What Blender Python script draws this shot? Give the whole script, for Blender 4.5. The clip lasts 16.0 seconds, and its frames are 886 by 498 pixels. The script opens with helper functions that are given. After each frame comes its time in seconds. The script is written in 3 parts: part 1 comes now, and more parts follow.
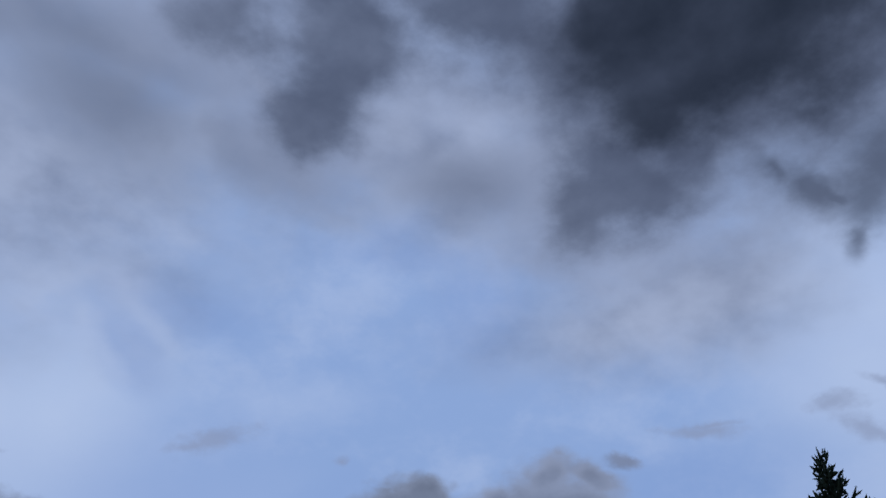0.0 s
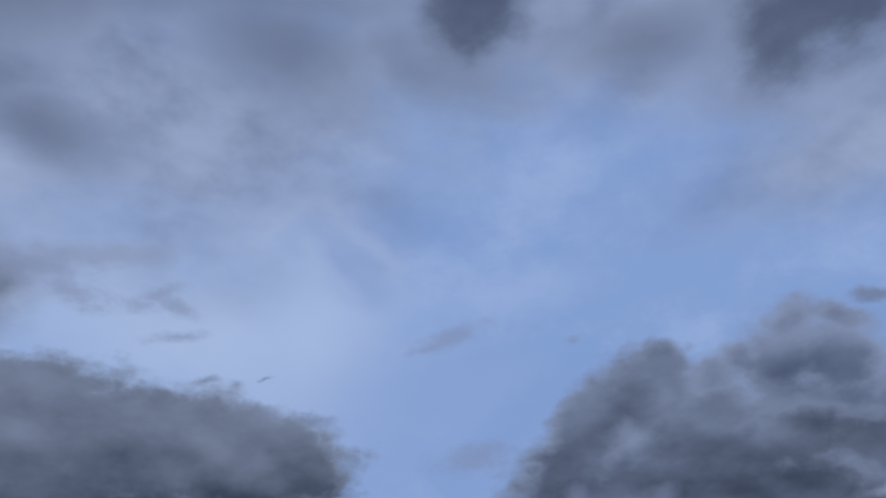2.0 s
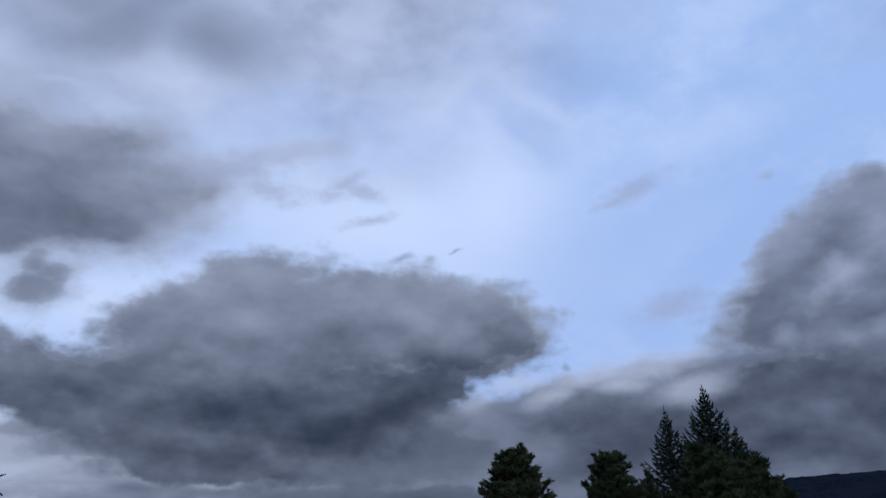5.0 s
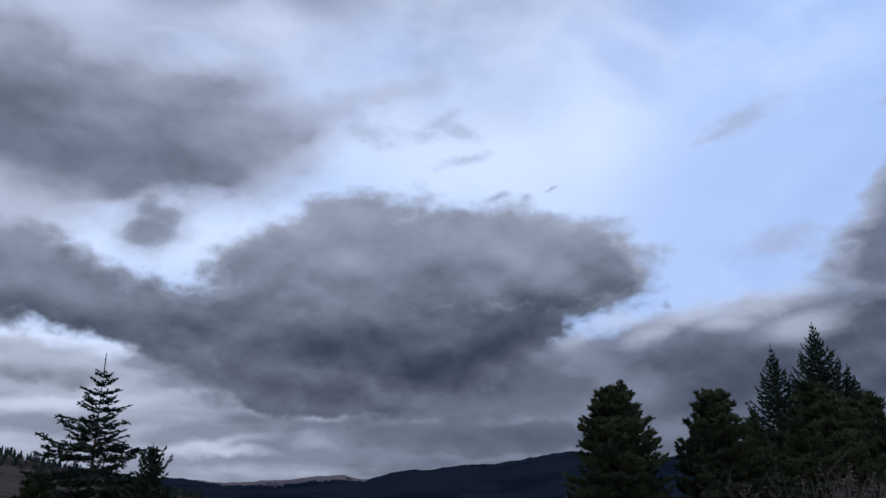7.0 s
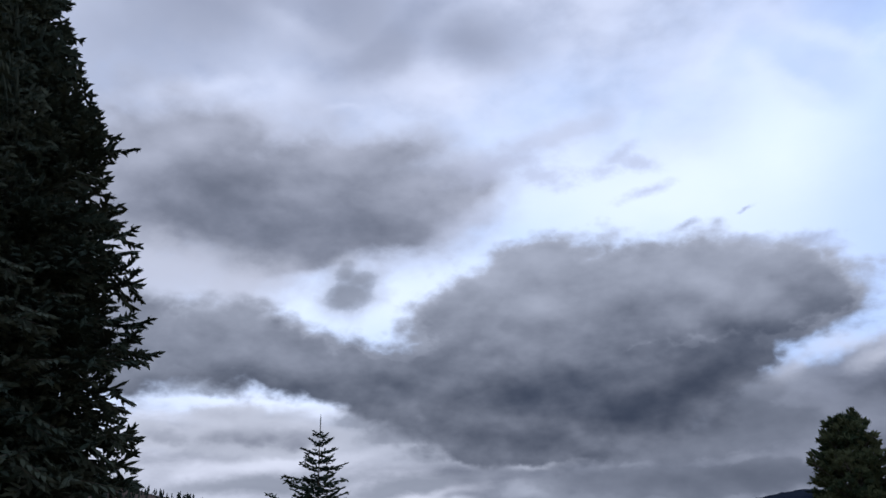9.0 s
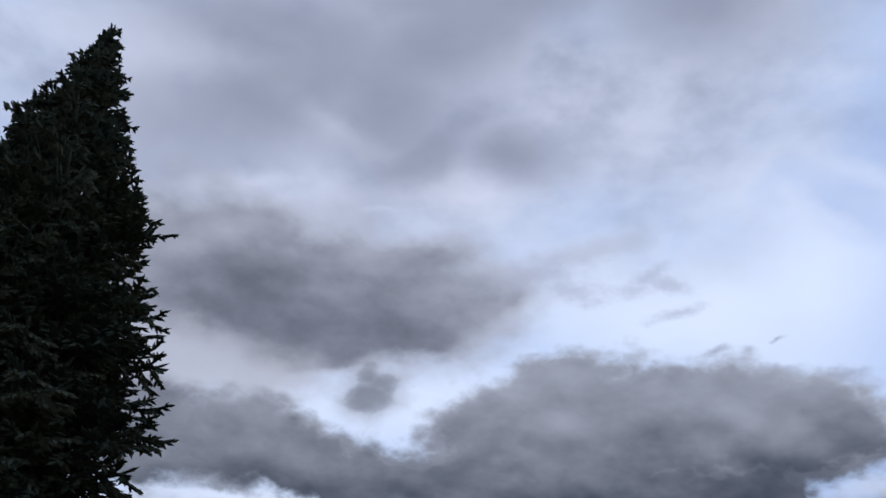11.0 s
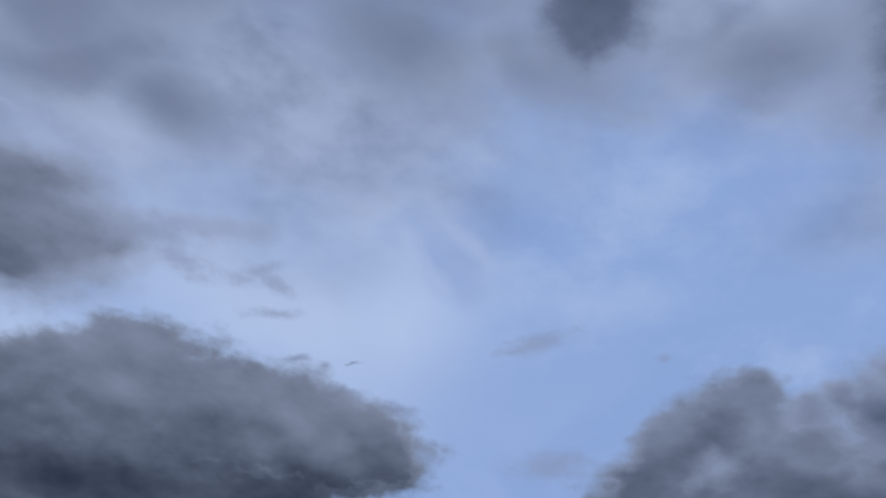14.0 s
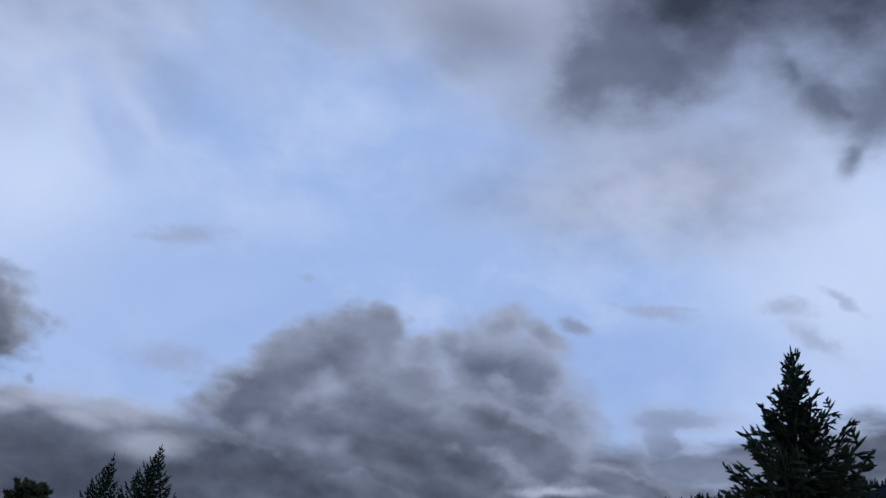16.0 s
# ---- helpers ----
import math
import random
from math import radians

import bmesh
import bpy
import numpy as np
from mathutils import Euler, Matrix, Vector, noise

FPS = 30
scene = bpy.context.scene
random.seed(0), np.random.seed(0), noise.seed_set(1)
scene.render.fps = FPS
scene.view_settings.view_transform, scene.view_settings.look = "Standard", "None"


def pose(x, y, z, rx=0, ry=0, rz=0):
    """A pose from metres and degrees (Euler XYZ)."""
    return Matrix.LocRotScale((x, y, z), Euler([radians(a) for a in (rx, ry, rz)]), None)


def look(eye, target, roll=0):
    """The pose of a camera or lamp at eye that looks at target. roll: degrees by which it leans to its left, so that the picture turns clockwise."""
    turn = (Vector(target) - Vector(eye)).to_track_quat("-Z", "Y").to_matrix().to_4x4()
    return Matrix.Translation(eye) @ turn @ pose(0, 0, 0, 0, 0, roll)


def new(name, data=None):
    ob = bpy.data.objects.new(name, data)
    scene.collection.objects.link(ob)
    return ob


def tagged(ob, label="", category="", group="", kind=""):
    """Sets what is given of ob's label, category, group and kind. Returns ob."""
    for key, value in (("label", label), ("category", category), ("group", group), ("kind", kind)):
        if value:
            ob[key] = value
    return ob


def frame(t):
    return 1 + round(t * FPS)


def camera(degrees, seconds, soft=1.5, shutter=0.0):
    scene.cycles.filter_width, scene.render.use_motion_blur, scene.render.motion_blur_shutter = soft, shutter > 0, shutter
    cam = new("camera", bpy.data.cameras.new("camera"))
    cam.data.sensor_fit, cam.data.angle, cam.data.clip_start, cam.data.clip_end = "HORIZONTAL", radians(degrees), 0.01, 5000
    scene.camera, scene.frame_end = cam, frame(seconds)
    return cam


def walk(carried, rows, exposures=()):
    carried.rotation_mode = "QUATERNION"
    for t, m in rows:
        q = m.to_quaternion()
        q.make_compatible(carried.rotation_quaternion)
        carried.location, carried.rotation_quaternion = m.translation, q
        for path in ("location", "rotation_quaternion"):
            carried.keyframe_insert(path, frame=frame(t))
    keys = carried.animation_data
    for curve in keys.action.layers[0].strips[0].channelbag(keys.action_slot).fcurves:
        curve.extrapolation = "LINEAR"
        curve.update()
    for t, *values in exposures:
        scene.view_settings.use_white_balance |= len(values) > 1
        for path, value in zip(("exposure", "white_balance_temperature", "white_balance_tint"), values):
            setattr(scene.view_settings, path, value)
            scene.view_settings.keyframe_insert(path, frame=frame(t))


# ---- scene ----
cam = camera(57.88, 16.0, 1.6)
# seconds, turn to the left, tilt up, lean: a hand-held turn on the spot
TURNS = [
    (0.0, -39.55, 40.23, 0.23),
    (0.5, -34.72, 37.65, 0.25),
    (1.0, -30.42, 35.30, -0.59),
    (1.5, -26.15, 33.91, -1.10),
    (2.0, -21.99, 32.16, -1.09),
    (2.5, -18.93, 30.07, -1.08),
    (3.0, -16.46, 28.10, -1.02),
    (3.5, -14.21, 26.52, -1.09),
    (4.0, -11.75, 25.38, -1.25),
    (6.3, -2.52, 19.67, -1.13),
    (6.5, -1.78, 19.34, -0.80),
    (7.0, 0.00, 18.50, -0.00),
    (7.5, 2.67, 18.19, 0.56),
    (8.0, 6.35, 18.63, 0.15),
    (8.5, 10.40, 19.89, -0.81),
    (9.0, 14.11, 21.85, -1.25),
    (9.2, 15.16, 22.73, -1.27),
    (10.2, 17.60, 26.60, 2.00),
    (11.3, 15.58, 30.08, 5.09),
    (11.5, 14.00, 30.46, 5.32),
    (12.0, 8.92, 31.18, 6.21),
    (12.5, 4.06, 31.77, 6.60),
    (13.0, -1.14, 32.22, 7.46),
    (13.5, -7.26, 32.23, 7.93),
    (14.0, -13.90, 31.66, 8.62),
    (14.5, -20.60, 31.35, 9.31),
    (15.0, -27.70, 31.19, 10.27),
    (15.5, -35.17, 30.62, 10.18),
    (16.0, -42.01, 29.14, 9.41),
]

def standing(t):
    """The place of the eye: the one who films drifts half a step while turning."""
    k = t / 16 - 0.5
    return -0.12 * k, 0.31 * k, 1.6


def turned(t, yaw, tilt, lean):
    return Matrix.Translation(standing(t)) @ pose(0, 0, 0, 0, 0, yaw) @ pose(0, 0, 0, 90 + tilt) @ pose(0, 0, 0, 0, 0, lean)


EXPOSURES = [
    (0.0, -0.46, 6000, 10), (0.5, -0.54, 5920, 10), (1.0, -0.55, 6020, 10), (1.5, -0.64, 5750, 10), (3.5, -0.35, 5900, 10), (4.2, -0.25, 5950, 10), (6.3, 0.2, 6400, 10), (7.0, 0.14, 6420, 10), (7.5, 0.16, 6450, 10), (9.2, 0.42, 6750, 10),
    (11.3, 0.13, 6850, 10), (12.5, -0.12, 6350, 10), (13.5, -0.45, 6150, 10), (14.5, -0.4, 5850, 10), (15.0, -0.28, 6000, 10), (16.0, -0.12, 6350, 10),
]
walk(cam, [(t, turned(t, yaw, tilt, lean)) for t, yaw, tilt, lean in TURNS], EXPOSURES)


# ---- sky, clouds and sun ----
def srgb(r, g, b):
    return tuple((c / 255 / 12.92 if c <= 10 else ((c / 255 + 0.055) / 1.055) ** 2.4) for c in (r, g, b))


world = bpy.data.worlds.new("sky")
scene.world = world
world.use_nodes = True
world.cycles.sampling_method, world.cycles.sample_map_resolution = "MANUAL", 256
wt = world.node_tree
wt.nodes.clear()


def wnode(kind, *values, **props):
    """A node of the sky's tree with its first inputs set or linked. Returns the node."""
    n = wt.nodes.new(kind)
    for key, value in props.items():
        setattr(n, key, value)
    for slot, value in zip(n.inputs, values):
        if value is None:
            continue
        if isinstance(value, bpy.types.NodeSocket):
            wt.links.new(value, slot)
        else:
            slot.default_value = value
    return n


def wmath(op, a, b=None, c=None):
    return wnode("ShaderNodeMath", a, b, c, operation=op).outputs[0]


def wvec(op, a, b=None):
    return wnode("ShaderNodeVectorMath", a, b, operation=op).outputs[0]


def wnoise(vector, scale, detail, rough=0.55):
    n = wnode("ShaderNodeTexNoise", vector)
    n.inputs["Scale"].default_value, n.inputs["Detail"].default_value, n.inputs["Roughness"].default_value = scale, detail, rough
    return n


way = wnode("ShaderNodeTexCoord").outputs["Generated"]
split = wnode("ShaderNodeSeparateXYZ", way)
azimuth = wmath("MULTIPLY", wmath("ARCTAN2", split.outputs[0], split.outputs[1]), 180 / math.pi)
height = wmath("MULTIPLY", wmath("ARCSINE", split.outputs[2]), 180 / math.pi)
flat = wnode("ShaderNodeCombineXYZ", azimuth, height, 0.0).outputs[0]
# clouds lie in flat heaps: the noise is squeezed in height
squeezed = wvec("MULTIPLY", way, (1.0, 1.0, 1.55))
drift = wvec("MULTIPLY", wvec("SUBTRACT", wnoise(squeezed, 7.0, 3.0).outputs["Color"], (0.5, 0.5, 0.5)), (1.6, 1.6 * 0.7, 0.0))
curl = wvec("MULTIPLY", wvec("SUBTRACT", wnoise(squeezed, 22.0, 7.0, 0.57).outputs["Color"], (0.5, 0.5, 0.5)), (1.5, 1.5 * 0.85, 0.0))
spot = wvec("ADD", wvec("ADD", flat, drift), curl)
billow = wmath("SUBTRACT", wnoise(squeezed, 7.0, 9.0, 0.56).outputs["Fac"], 0.5)


def heads(scale, detail):
    """Round heads with creases between them, like those of a cauliflower: lowest in the middle of a head, about 0 on the whole."""
    n = wnoise(wvec("ADD", squeezed, (0.0, 2.0, 1.0)), scale, detail, 0.5).outputs["Fac"]
    return wmath("MULTIPLY_ADD", wmath("ABSOLUTE", wmath("SUBTRACT", n, 0.5)), -2.0, 0.16)


fray = wmath("MULTIPLY", wmath("SUBTRACT", wnoise(squeezed, 14.0, 8.0, 0.56).outputs["Fac"], 0.5), 0.65)
fray = wmath("MULTIPLY_ADD", heads(11.0, 2.0), 0.34, fray)
fray = wmath("MULTIPLY_ADD", heads(31.0, 3.0), 0.22, fray)
# the light comes from above: undersides of the billows are darker than their tops
folded = wvec("MULTIPLY", way, (1.0, 1.0, 2.0))
broad = wmath("SUBTRACT", wnoise(folded, 8.0, 4.0, 0.45).outputs["Fac"], wnoise(wvec("ADD", folded, (0.0, 0.0, 0.07)), 8.0, 4.0, 0.45).outputs["Fac"])
small = wmath("SUBTRACT", wnoise(squeezed, 19.0, 5.0, 0.5).outputs["Fac"], wnoise(wvec("ADD", squeezed, (0.0, 0.0, 0.03)), 19.0, 5.0, 0.5).outputs["Fac"])
relief = wmath("MULTIPLY_ADD", broad, 1.0, wmath("MULTIPLY", small, 0.7))
streak = wmath("SUBTRACT", wnoise(wvec("MULTIPLY", way, (1.0, 1.0, 3.4)), 6.5, 7.0, 0.55).outputs["Fac"], 0.5)
shreds_noise = wmath("SUBTRACT", wnoise(squeezed, 42.0, 5.0, 0.6).outputs["Fac"], 0.5)
veil_noise = wnoise(wvec("ADD", wvec("MULTIPLY", way, (1.0, 1.0, 1.5)), wvec("MULTIPLY", drift, (0.02, 0.02, 0.0))), 6.0, 10.0, 0.62).outputs["Fac"]


mottle = wmath("SUBTRACT", wnoise(wvec("ADD", squeezed, (3.0, 1.0, 0.0)), 10.0, 5.0, 0.5).outputs["Fac"], 0.5)


chain = [spot]


def after(value):
    """Has the next heap worked out after this value, so that the sky's long tree runs step by step."""
    n = wnode("ShaderNodeVectorMath", value, (1e-7, 1e-7, 0.0), chain[0], operation="MULTIPLY_ADD")
    chain[0] = n.outputs[0]


def lump(az, el, rx, ry, rot=0.0):
    return az, el, rx, ry, rot


def heap(*lumps, blend=0.35):
    """How far from the middle of a heap of cloud, 1 at its rim, made of lumps: azimuth, height, half width, half height, turn, in degrees."""
    d = None
    for az, el, rx, ry, rot in lumps:
        m = wnode("ShaderNodeMapping", chain[0], (az, el, 0.0), (0.0, 0.0, radians(rot)), (rx, ry, 1.0), vector_type="TEXTURE")
        one = wnode("ShaderNodeVectorMath", m.outputs[0], operation="LENGTH").outputs["Value"]
        d = one if d is None else wmath("SMOOTH_MIN", d, one, blend)
        after(d)
    return d


def cover(d, soft=0.3, rough=0.8, most=1.0, grain=None):
    """The cloud's opacity from the distance of a heap, frayed by the billows."""
    frayed = wmath("MULTIPLY_ADD", fray if grain is None else grain, rough, d)
    n = wnode("ShaderNodeMapRange", frayed, 1.0 - soft, 1.0 + soft, most, 0.0, interpolation_type="SMOOTHSTEP")
    return n.outputs[0]


def over(under, paint, amount):
    n = wt.nodes.new("ShaderNodeMix")
    n.data_type = "RGBA"
    for slot, value in ((n.inputs[0], amount), (n.inputs[6], under), (n.inputs[7], paint)):
        if isinstance(value, bpy.types.NodeSocket):
            wt.links.new(value, slot)
        elif isinstance(value, float):
            slot.default_value = value
        else:
            slot.default_value = (*value, 1.0)
    after(n.outputs[2])
    return n.outputs[2]


def between(value, lo, hi, a=0.0, b=1.0):
    return wnode("ShaderNodeMapRange", value, lo, hi, a, b, interpolation_type="SMOOTHSTEP").outputs[0]


def tone(light, dark, amount, depth=1.0):
    """A cloud's colour between its lit and its shaded grey; the relief of the billows works on top."""
    k = wmath("MULTIPLY_ADD", relief, 0.75 * depth, amount)
    return over(srgb(*light), srgb(*dark), between(k, -0.14, 1.14))


def cloud(under, light, dark, body, shade, soft, rough, most, grain=None, rim=0.35, least=0.45, blend=0.35, bands=0.0, fall=None, depth=0.8):
    """A heap of cloud over the sky: pale and thin at its rim, grey where it is thick, darkest in the given lumps and, with a fall, towards its base."""
    amount = cover(heap(*shade), 0.95, 0.7)
    if fall:
        amount = wmath("MULTIPLY_ADD", between(height, fall[0], fall[1]), fall[2], wmath("MULTIPLY", amount, 1.0 - fall[2]))
    d = heap(*body, blend=blend)
    frayed = wmath("MULTIPLY_ADD", fray if grain is None else grain, rough, d)
    thick = between(frayed, 1.02, 1.02 - rim)
    if fall:
        thick = wmath("MAXIMUM", thick, between(height, fall[0], fall[1]))
    k = wmath("MULTIPLY", thick, wmath("MULTIPLY_ADD", amount, 0.84 - least, least))
    k = wmath("MULTIPLY_ADD", streak, -bands, k)
    seen = between(frayed, 1.0 + soft, 1.0 - soft, 0.0, most)
    return over(under, tone(light, dark, k, depth), seen)


clear = wnode("ShaderNodeTexSky", sky_type="NISHITA", sun_disc=False, sun_elevation=radians(12), sun_rotation=radians(110), altitude=1200.0)
sky = wvec("MULTIPLY", clear.outputs[0], (0.02, 0.02, 0.02))
# evening blue, paler round the gaps in the clouds
blue = over(sky, srgb(174, 200, 247), 0.9)
sky = over(blue, srgb(216, 228, 254), cover(heap(lump(2.4, 24.6, 18.8, 4.8, -9), lump(-17.9, 18.3, 15.1, 3.1, 5), lump(74.3, 29.5, 9.5, 9.2, 30), lump(-28.5, 9.0, 17.1, 4.3, 5), lump(11.5, 25.3, 7.3, 6.9, -45), lump(5.2, 25.2, 7.9, 4.1, -1)), 0.95, 1.0, 0.8, billow))
sky = over(sky, srgb(200, 215, 248), between(veil_noise, 0.42, 0.70, 0.0, 0.6))
sky = over(sky, srgb(146, 174, 228), cover(heap(lump(15.0, 31.4, 1.8, 1.3, -50), lump(37.0, 39.7, 7.6, 1.2, -1), lump(14.3, 30.5, 3.8, 1.5, -43), lump(17.1, 33.7, 5.7, 1.6, 1), lump(43.2, 35.4, 3.8, 3.1, -2), lump(60.0, 22.8, 6.5, 2.3, 3), lump(19.5, 21.3, 7.5, 4.5, 12), lump(26.3, 19.6, 6.6, 2.0, 28), lump(35.1, 41.0, 3.0, 1.7, 19), lump(42.4, 37.0, 3.0, 2.4, 0)), 0.9, 1.6, 0.42, billow))
sky = over(sky, srgb(212, 224, 252), cover(heap(lump(11.8, 31.0, 2.1, 0.7, -52), lump(8.4, 33.5, 2.5, 0.5, 41), lump(15.5, 32.5, 2.7, 0.6, -29), lump(27.0, 28.8, 5.4, 1.6, 5), lump(13.2, 29.9, 1.9, 0.5, -42), lump(8.0, 33.7, 1.8, 0.8, 30), lump(10.9, 31.9, 0.9, 0.5, -50)), 0.95, 1.5, 0.34))
# a thin grey veil high up
veil = cover(heap(lump(-25.0, 40.8, 45.4, 12.8, 9), lump(2.7, 40.1, 15.3, 7.1, 15), lump(41.4, 46.7, 19.0, 5.9, -3), lump(60.0, 35.0, 10.4, 4.0, -0), lump(-9.3, 39.4, 23.3, 9.4, 4), lump(56.0, 34.4, 10.8, 3.2, 7)), 0.85, 1.2, 0.88, billow)
sky = over(sky, tone((190, 198, 222), (132, 140, 164), wmath("MULTIPLY_ADD", mottle, 2.2, 0.36), 0.3), veil)
sky = over(sky, srgb(208, 217, 243), cover(heap(lump(-33.7, 32.0, 4.3, 0.6, 14), lump(15.7, 46.0, 1.7, 1.2, -26), lump(20.0, 50.0, 2.5, 0.5, -20), lump(12.3, 44.6, 3.1, 1.5, 9), lump(44.8, 49.8, 6.6, 1.2, 1), lump(53.5, 47.2, 3.6, 0.9, 7), lump(-14.0, 33.3, 2.4, 0.6, 4), lump(-22.0, 31.9, 2.8, 0.4, 8), lump(-42.3, 40.0, 7.0, 1.8, 3), lump(-14.8, 33.4, 2.4, 0.7, 13), lump(-27.1, 37.3, 4.2, 0.8, -18), lump(33.2, 48.8, 4.0, 2.0, 13), lump(-20.0, 33.0, 7.5, 1.2, 6), lump(-15.2, 33.1, 2.9, 0.8, 8)), 0.95, 2.2, 0.5, mottle))
sky = over(sky, srgb(126, 134, 157), cover(heap(lump(7.1, 45.7, 8.4, 3.0, -7), lump(-14.1, 46.7, 14.7, 1.9, 3), lump(-22.5, 39.2, 6.4, 4.4, -10), lump(-18.8, 36.0, 6.0, 2.1, 34), lump(42.9, 44.7, 6.1, 2.0, -4), lump(-11.3, 36.4, 4.2, 1.8, -4), lump(-31.9, 39.0, 12.0, 4.0, 24), lump(-17.9, 44.0, 12.8, 3.5, 22), lump(4.7, 49.1, 12.9, 2.2, 3), lump(21.4, 45.1, 7.4, 2.1, -11), lump(-33.0, 42.5, 12.0, 3.0, 4)), 0.95, 2.0, 0.75, mottle))
# grey heaps overhead with soft lobes, and the darkest of them
sky = cloud(sky, (166, 175, 201), (88, 96, 118),
            [lump(27.4, 48.8, 8.6, 4.8, 4), lump(28.2, 51.6, 8.4, 4.6, 0), lump(24.5, 47.6, 5.0, 3.2, -40), lump(27.5, 54.4, 13.5, 6.4, 2), lump(14.0, 53.8, 9.5, 3.8, 8), lump(42.0, 57.4, 20.0, 6.2, 0), lump(57.6, 43.6, 10.6, 6.0, -10), lump(53.0, 42.4, 5.5, 3.8, 30), lump(63.0, 44.6, 7.0, 4.6, -30), lump(58.7, 52.6, 17.5, 7.2, -8), lump(69.0, 48.2, 12.5, 6.6, -8), lump(79.0, 47.6, 12.5, 7.0, -12)],
            [lump(27.0, 51.0, 8.0, 5.5, 4), lump(60.0, 46.5, 10.0, 7.0, -14), lump(42.0, 58.0, 20.0, 5.0, 0)], 0.75, 1.4, 0.97, billow, 0.75, 0.66, 0.6, depth=0.5)
sky = cloud(sky, (100, 108, 131), (40, 47, 61),
            [lump(63.0, 53.4, 15.0, 7.0, -8), lump(75.0, 50.4, 15.0, 8.2, -12), lump(61.5, 48.4, 9.0, 5.8, -20), lump(63.0, 50.8, 11.0, 5.0, -12)],
            [lump(72.0, 53.0, 20.0, 8.0, -10)], 0.75, 1.2, 0.97, billow, 0.7, 0.7, 0.6, depth=0.5)
sky = over(sky, srgb(92, 100, 121), cover(heap(lump(70.2, 41.8, 1.4, 0.7, -41), lump(72.0, 40.1, 2.1, 1.2, -48), lump(75.8, 38.1, 2.4, 2.1, 13), lump(77.6, 39.2, 3.4, 2.6, 47), lump(74.0, 35.8, 1.3, 0.8, 60), lump(73.3, 39.0, 1.5, 0.5, -41)), 1.0, 2.0, 0.8))
# long grey heap over the hill
sky = cloud(sky, (160, 166, 186), (86, 92, 108),
            [lump(-32.6, 28.5, 6.3, 2.9, 8), lump(-29.3, 24.3, 7.2, 4.5, 9), lump(-23.2, 24.2, 7.3, 4.4, 7), lump(-17.2, 25.1, 6.6, 3.8, 5), lump(-12.9, 26.3, 4.0, 2.1, 4), lump(-34.7, 24.0, 4.6, 3.9, -64), lump(-26.0, 21.0, 7.0, 1.9, 9), lump(-40.8, 25.5, 7.0, 5.6, 11), lump(-30.3, 25.2, 8.2, 4.7, 3), lump(-18.9, 24.7, 8.6, 4.0, 2), lump(-36.4, 25.0, 6.6, 5.7, 8), lump(-16.0, 25.1, 5.5, 3.5, -2), lump(-20.1, 27.9, 7.1, 1.9, 12), lump(-26.4, 26.7, 7.3, 3.3, 11)],
            [lump(-28.2, 21.4, 6.5, 1.9, 10), lump(-32.3, 23.0, 5.2, 2.5, 11), lump(-21.2, 22.3, 6.8, 1.8, 7), lump(-30.3, 24.9, 5.0, 2.3, 10), lump(-20.4, 22.7, 6.0, 2.5, 7)], 0.48, 0.75, 0.97, None, 0.5, 0.38, 0.4)
sky = over(sky, srgb(172, 178, 198), cover(heap(lump(-35.5, 18.8, 7.5, 2.8, 0), lump(-29.6, 18.9, 4.6, 1.7, 4)), 0.7, 1.4, 0.85))
sky = over(sky, srgb(168, 176, 200), cover(heap(lump(-6.6, 29.1, 6.3, 0.7, 9), lump(-11.0, 27.9, 4.0, 1.0, 4), lump(-12.5, 23.5, 2.5, 0.8, 22)), 0.9, 1.6, 0.6))
sky = cloud(sky, (156, 163, 182), (104, 111, 128), [lump(-21.0, 18.6, 2.2, 1.5, 6), lump(-20.0, 19.4, 1.6, 1.1, 6), lump(-21.2, 20.1, 1.2, 1.2, 9)], [lump(-20.7, 18.8, 2.3, 1.5, 6)], 0.75, 1.5, 0.93)
# loose shreds
sky = over(sky, srgb(160, 168, 194), cover(heap(lump(-9.3, 27.6, 3.2, 0.9, 10), lump(-6.1, 26.7, 2.2, 0.7, -7), lump(-0.2, 27.6, 1.3, 0.4, 19), lump(1.1, 26.9, 1.5, 0.4, -20), lump(-1.3, 26.7, 1.0, 0.4, -0), lump(1.6, 24.9, 1.5, 0.3, 8), lump(22.7, 25.8, 1.8, 0.6, 24), lump(21.1, 25.0, 1.3, 0.3, 19), lump(50.1, 24.3, 1.1, 0.3, -18), lump(48.1, 24.7, 0.9, 0.3, -27), lump(53.2, 24.7, 1.0, 0.3, -30), lump(59.6, 26.3, 1.8, 0.2, -3), lump(59.1, 26.0, 2.3, 0.4, -6), lump(68.4, 26.4, 1.4, 0.5, -2), lump(70.1, 24.3, 1.8, 0.6, -35), lump(72.1, 26.8, 1.2, 0.3, -39), lump(31.9, 25.1, 0.4, 0.3, 7), lump(24.0, 17.5, 2.4, 0.7, 4), blend=0.1), 1.0, 2.6, 0.6, shreds_noise))
sky = over(sky, srgb(138, 146, 170), cover(heap(lump(4.3, 22.0, 0.6, 0.2, 19), lump(8.7, 22.6, 0.5, 0.1, 11), lump(49.5, 24.7, 1.5, 0.4, -22), lump(52.8, 24.7, 1.0, 0.4, -18), lump(16.0, 14.2, 0.3, 0.2, -35), lump(12.3, 19.9, 1.4, 0.5, -4), lump(8.2, 20.5, 1.3, 0.4, -3), blend=0.1), 0.9, 2.2, 0.7, shreds_noise))
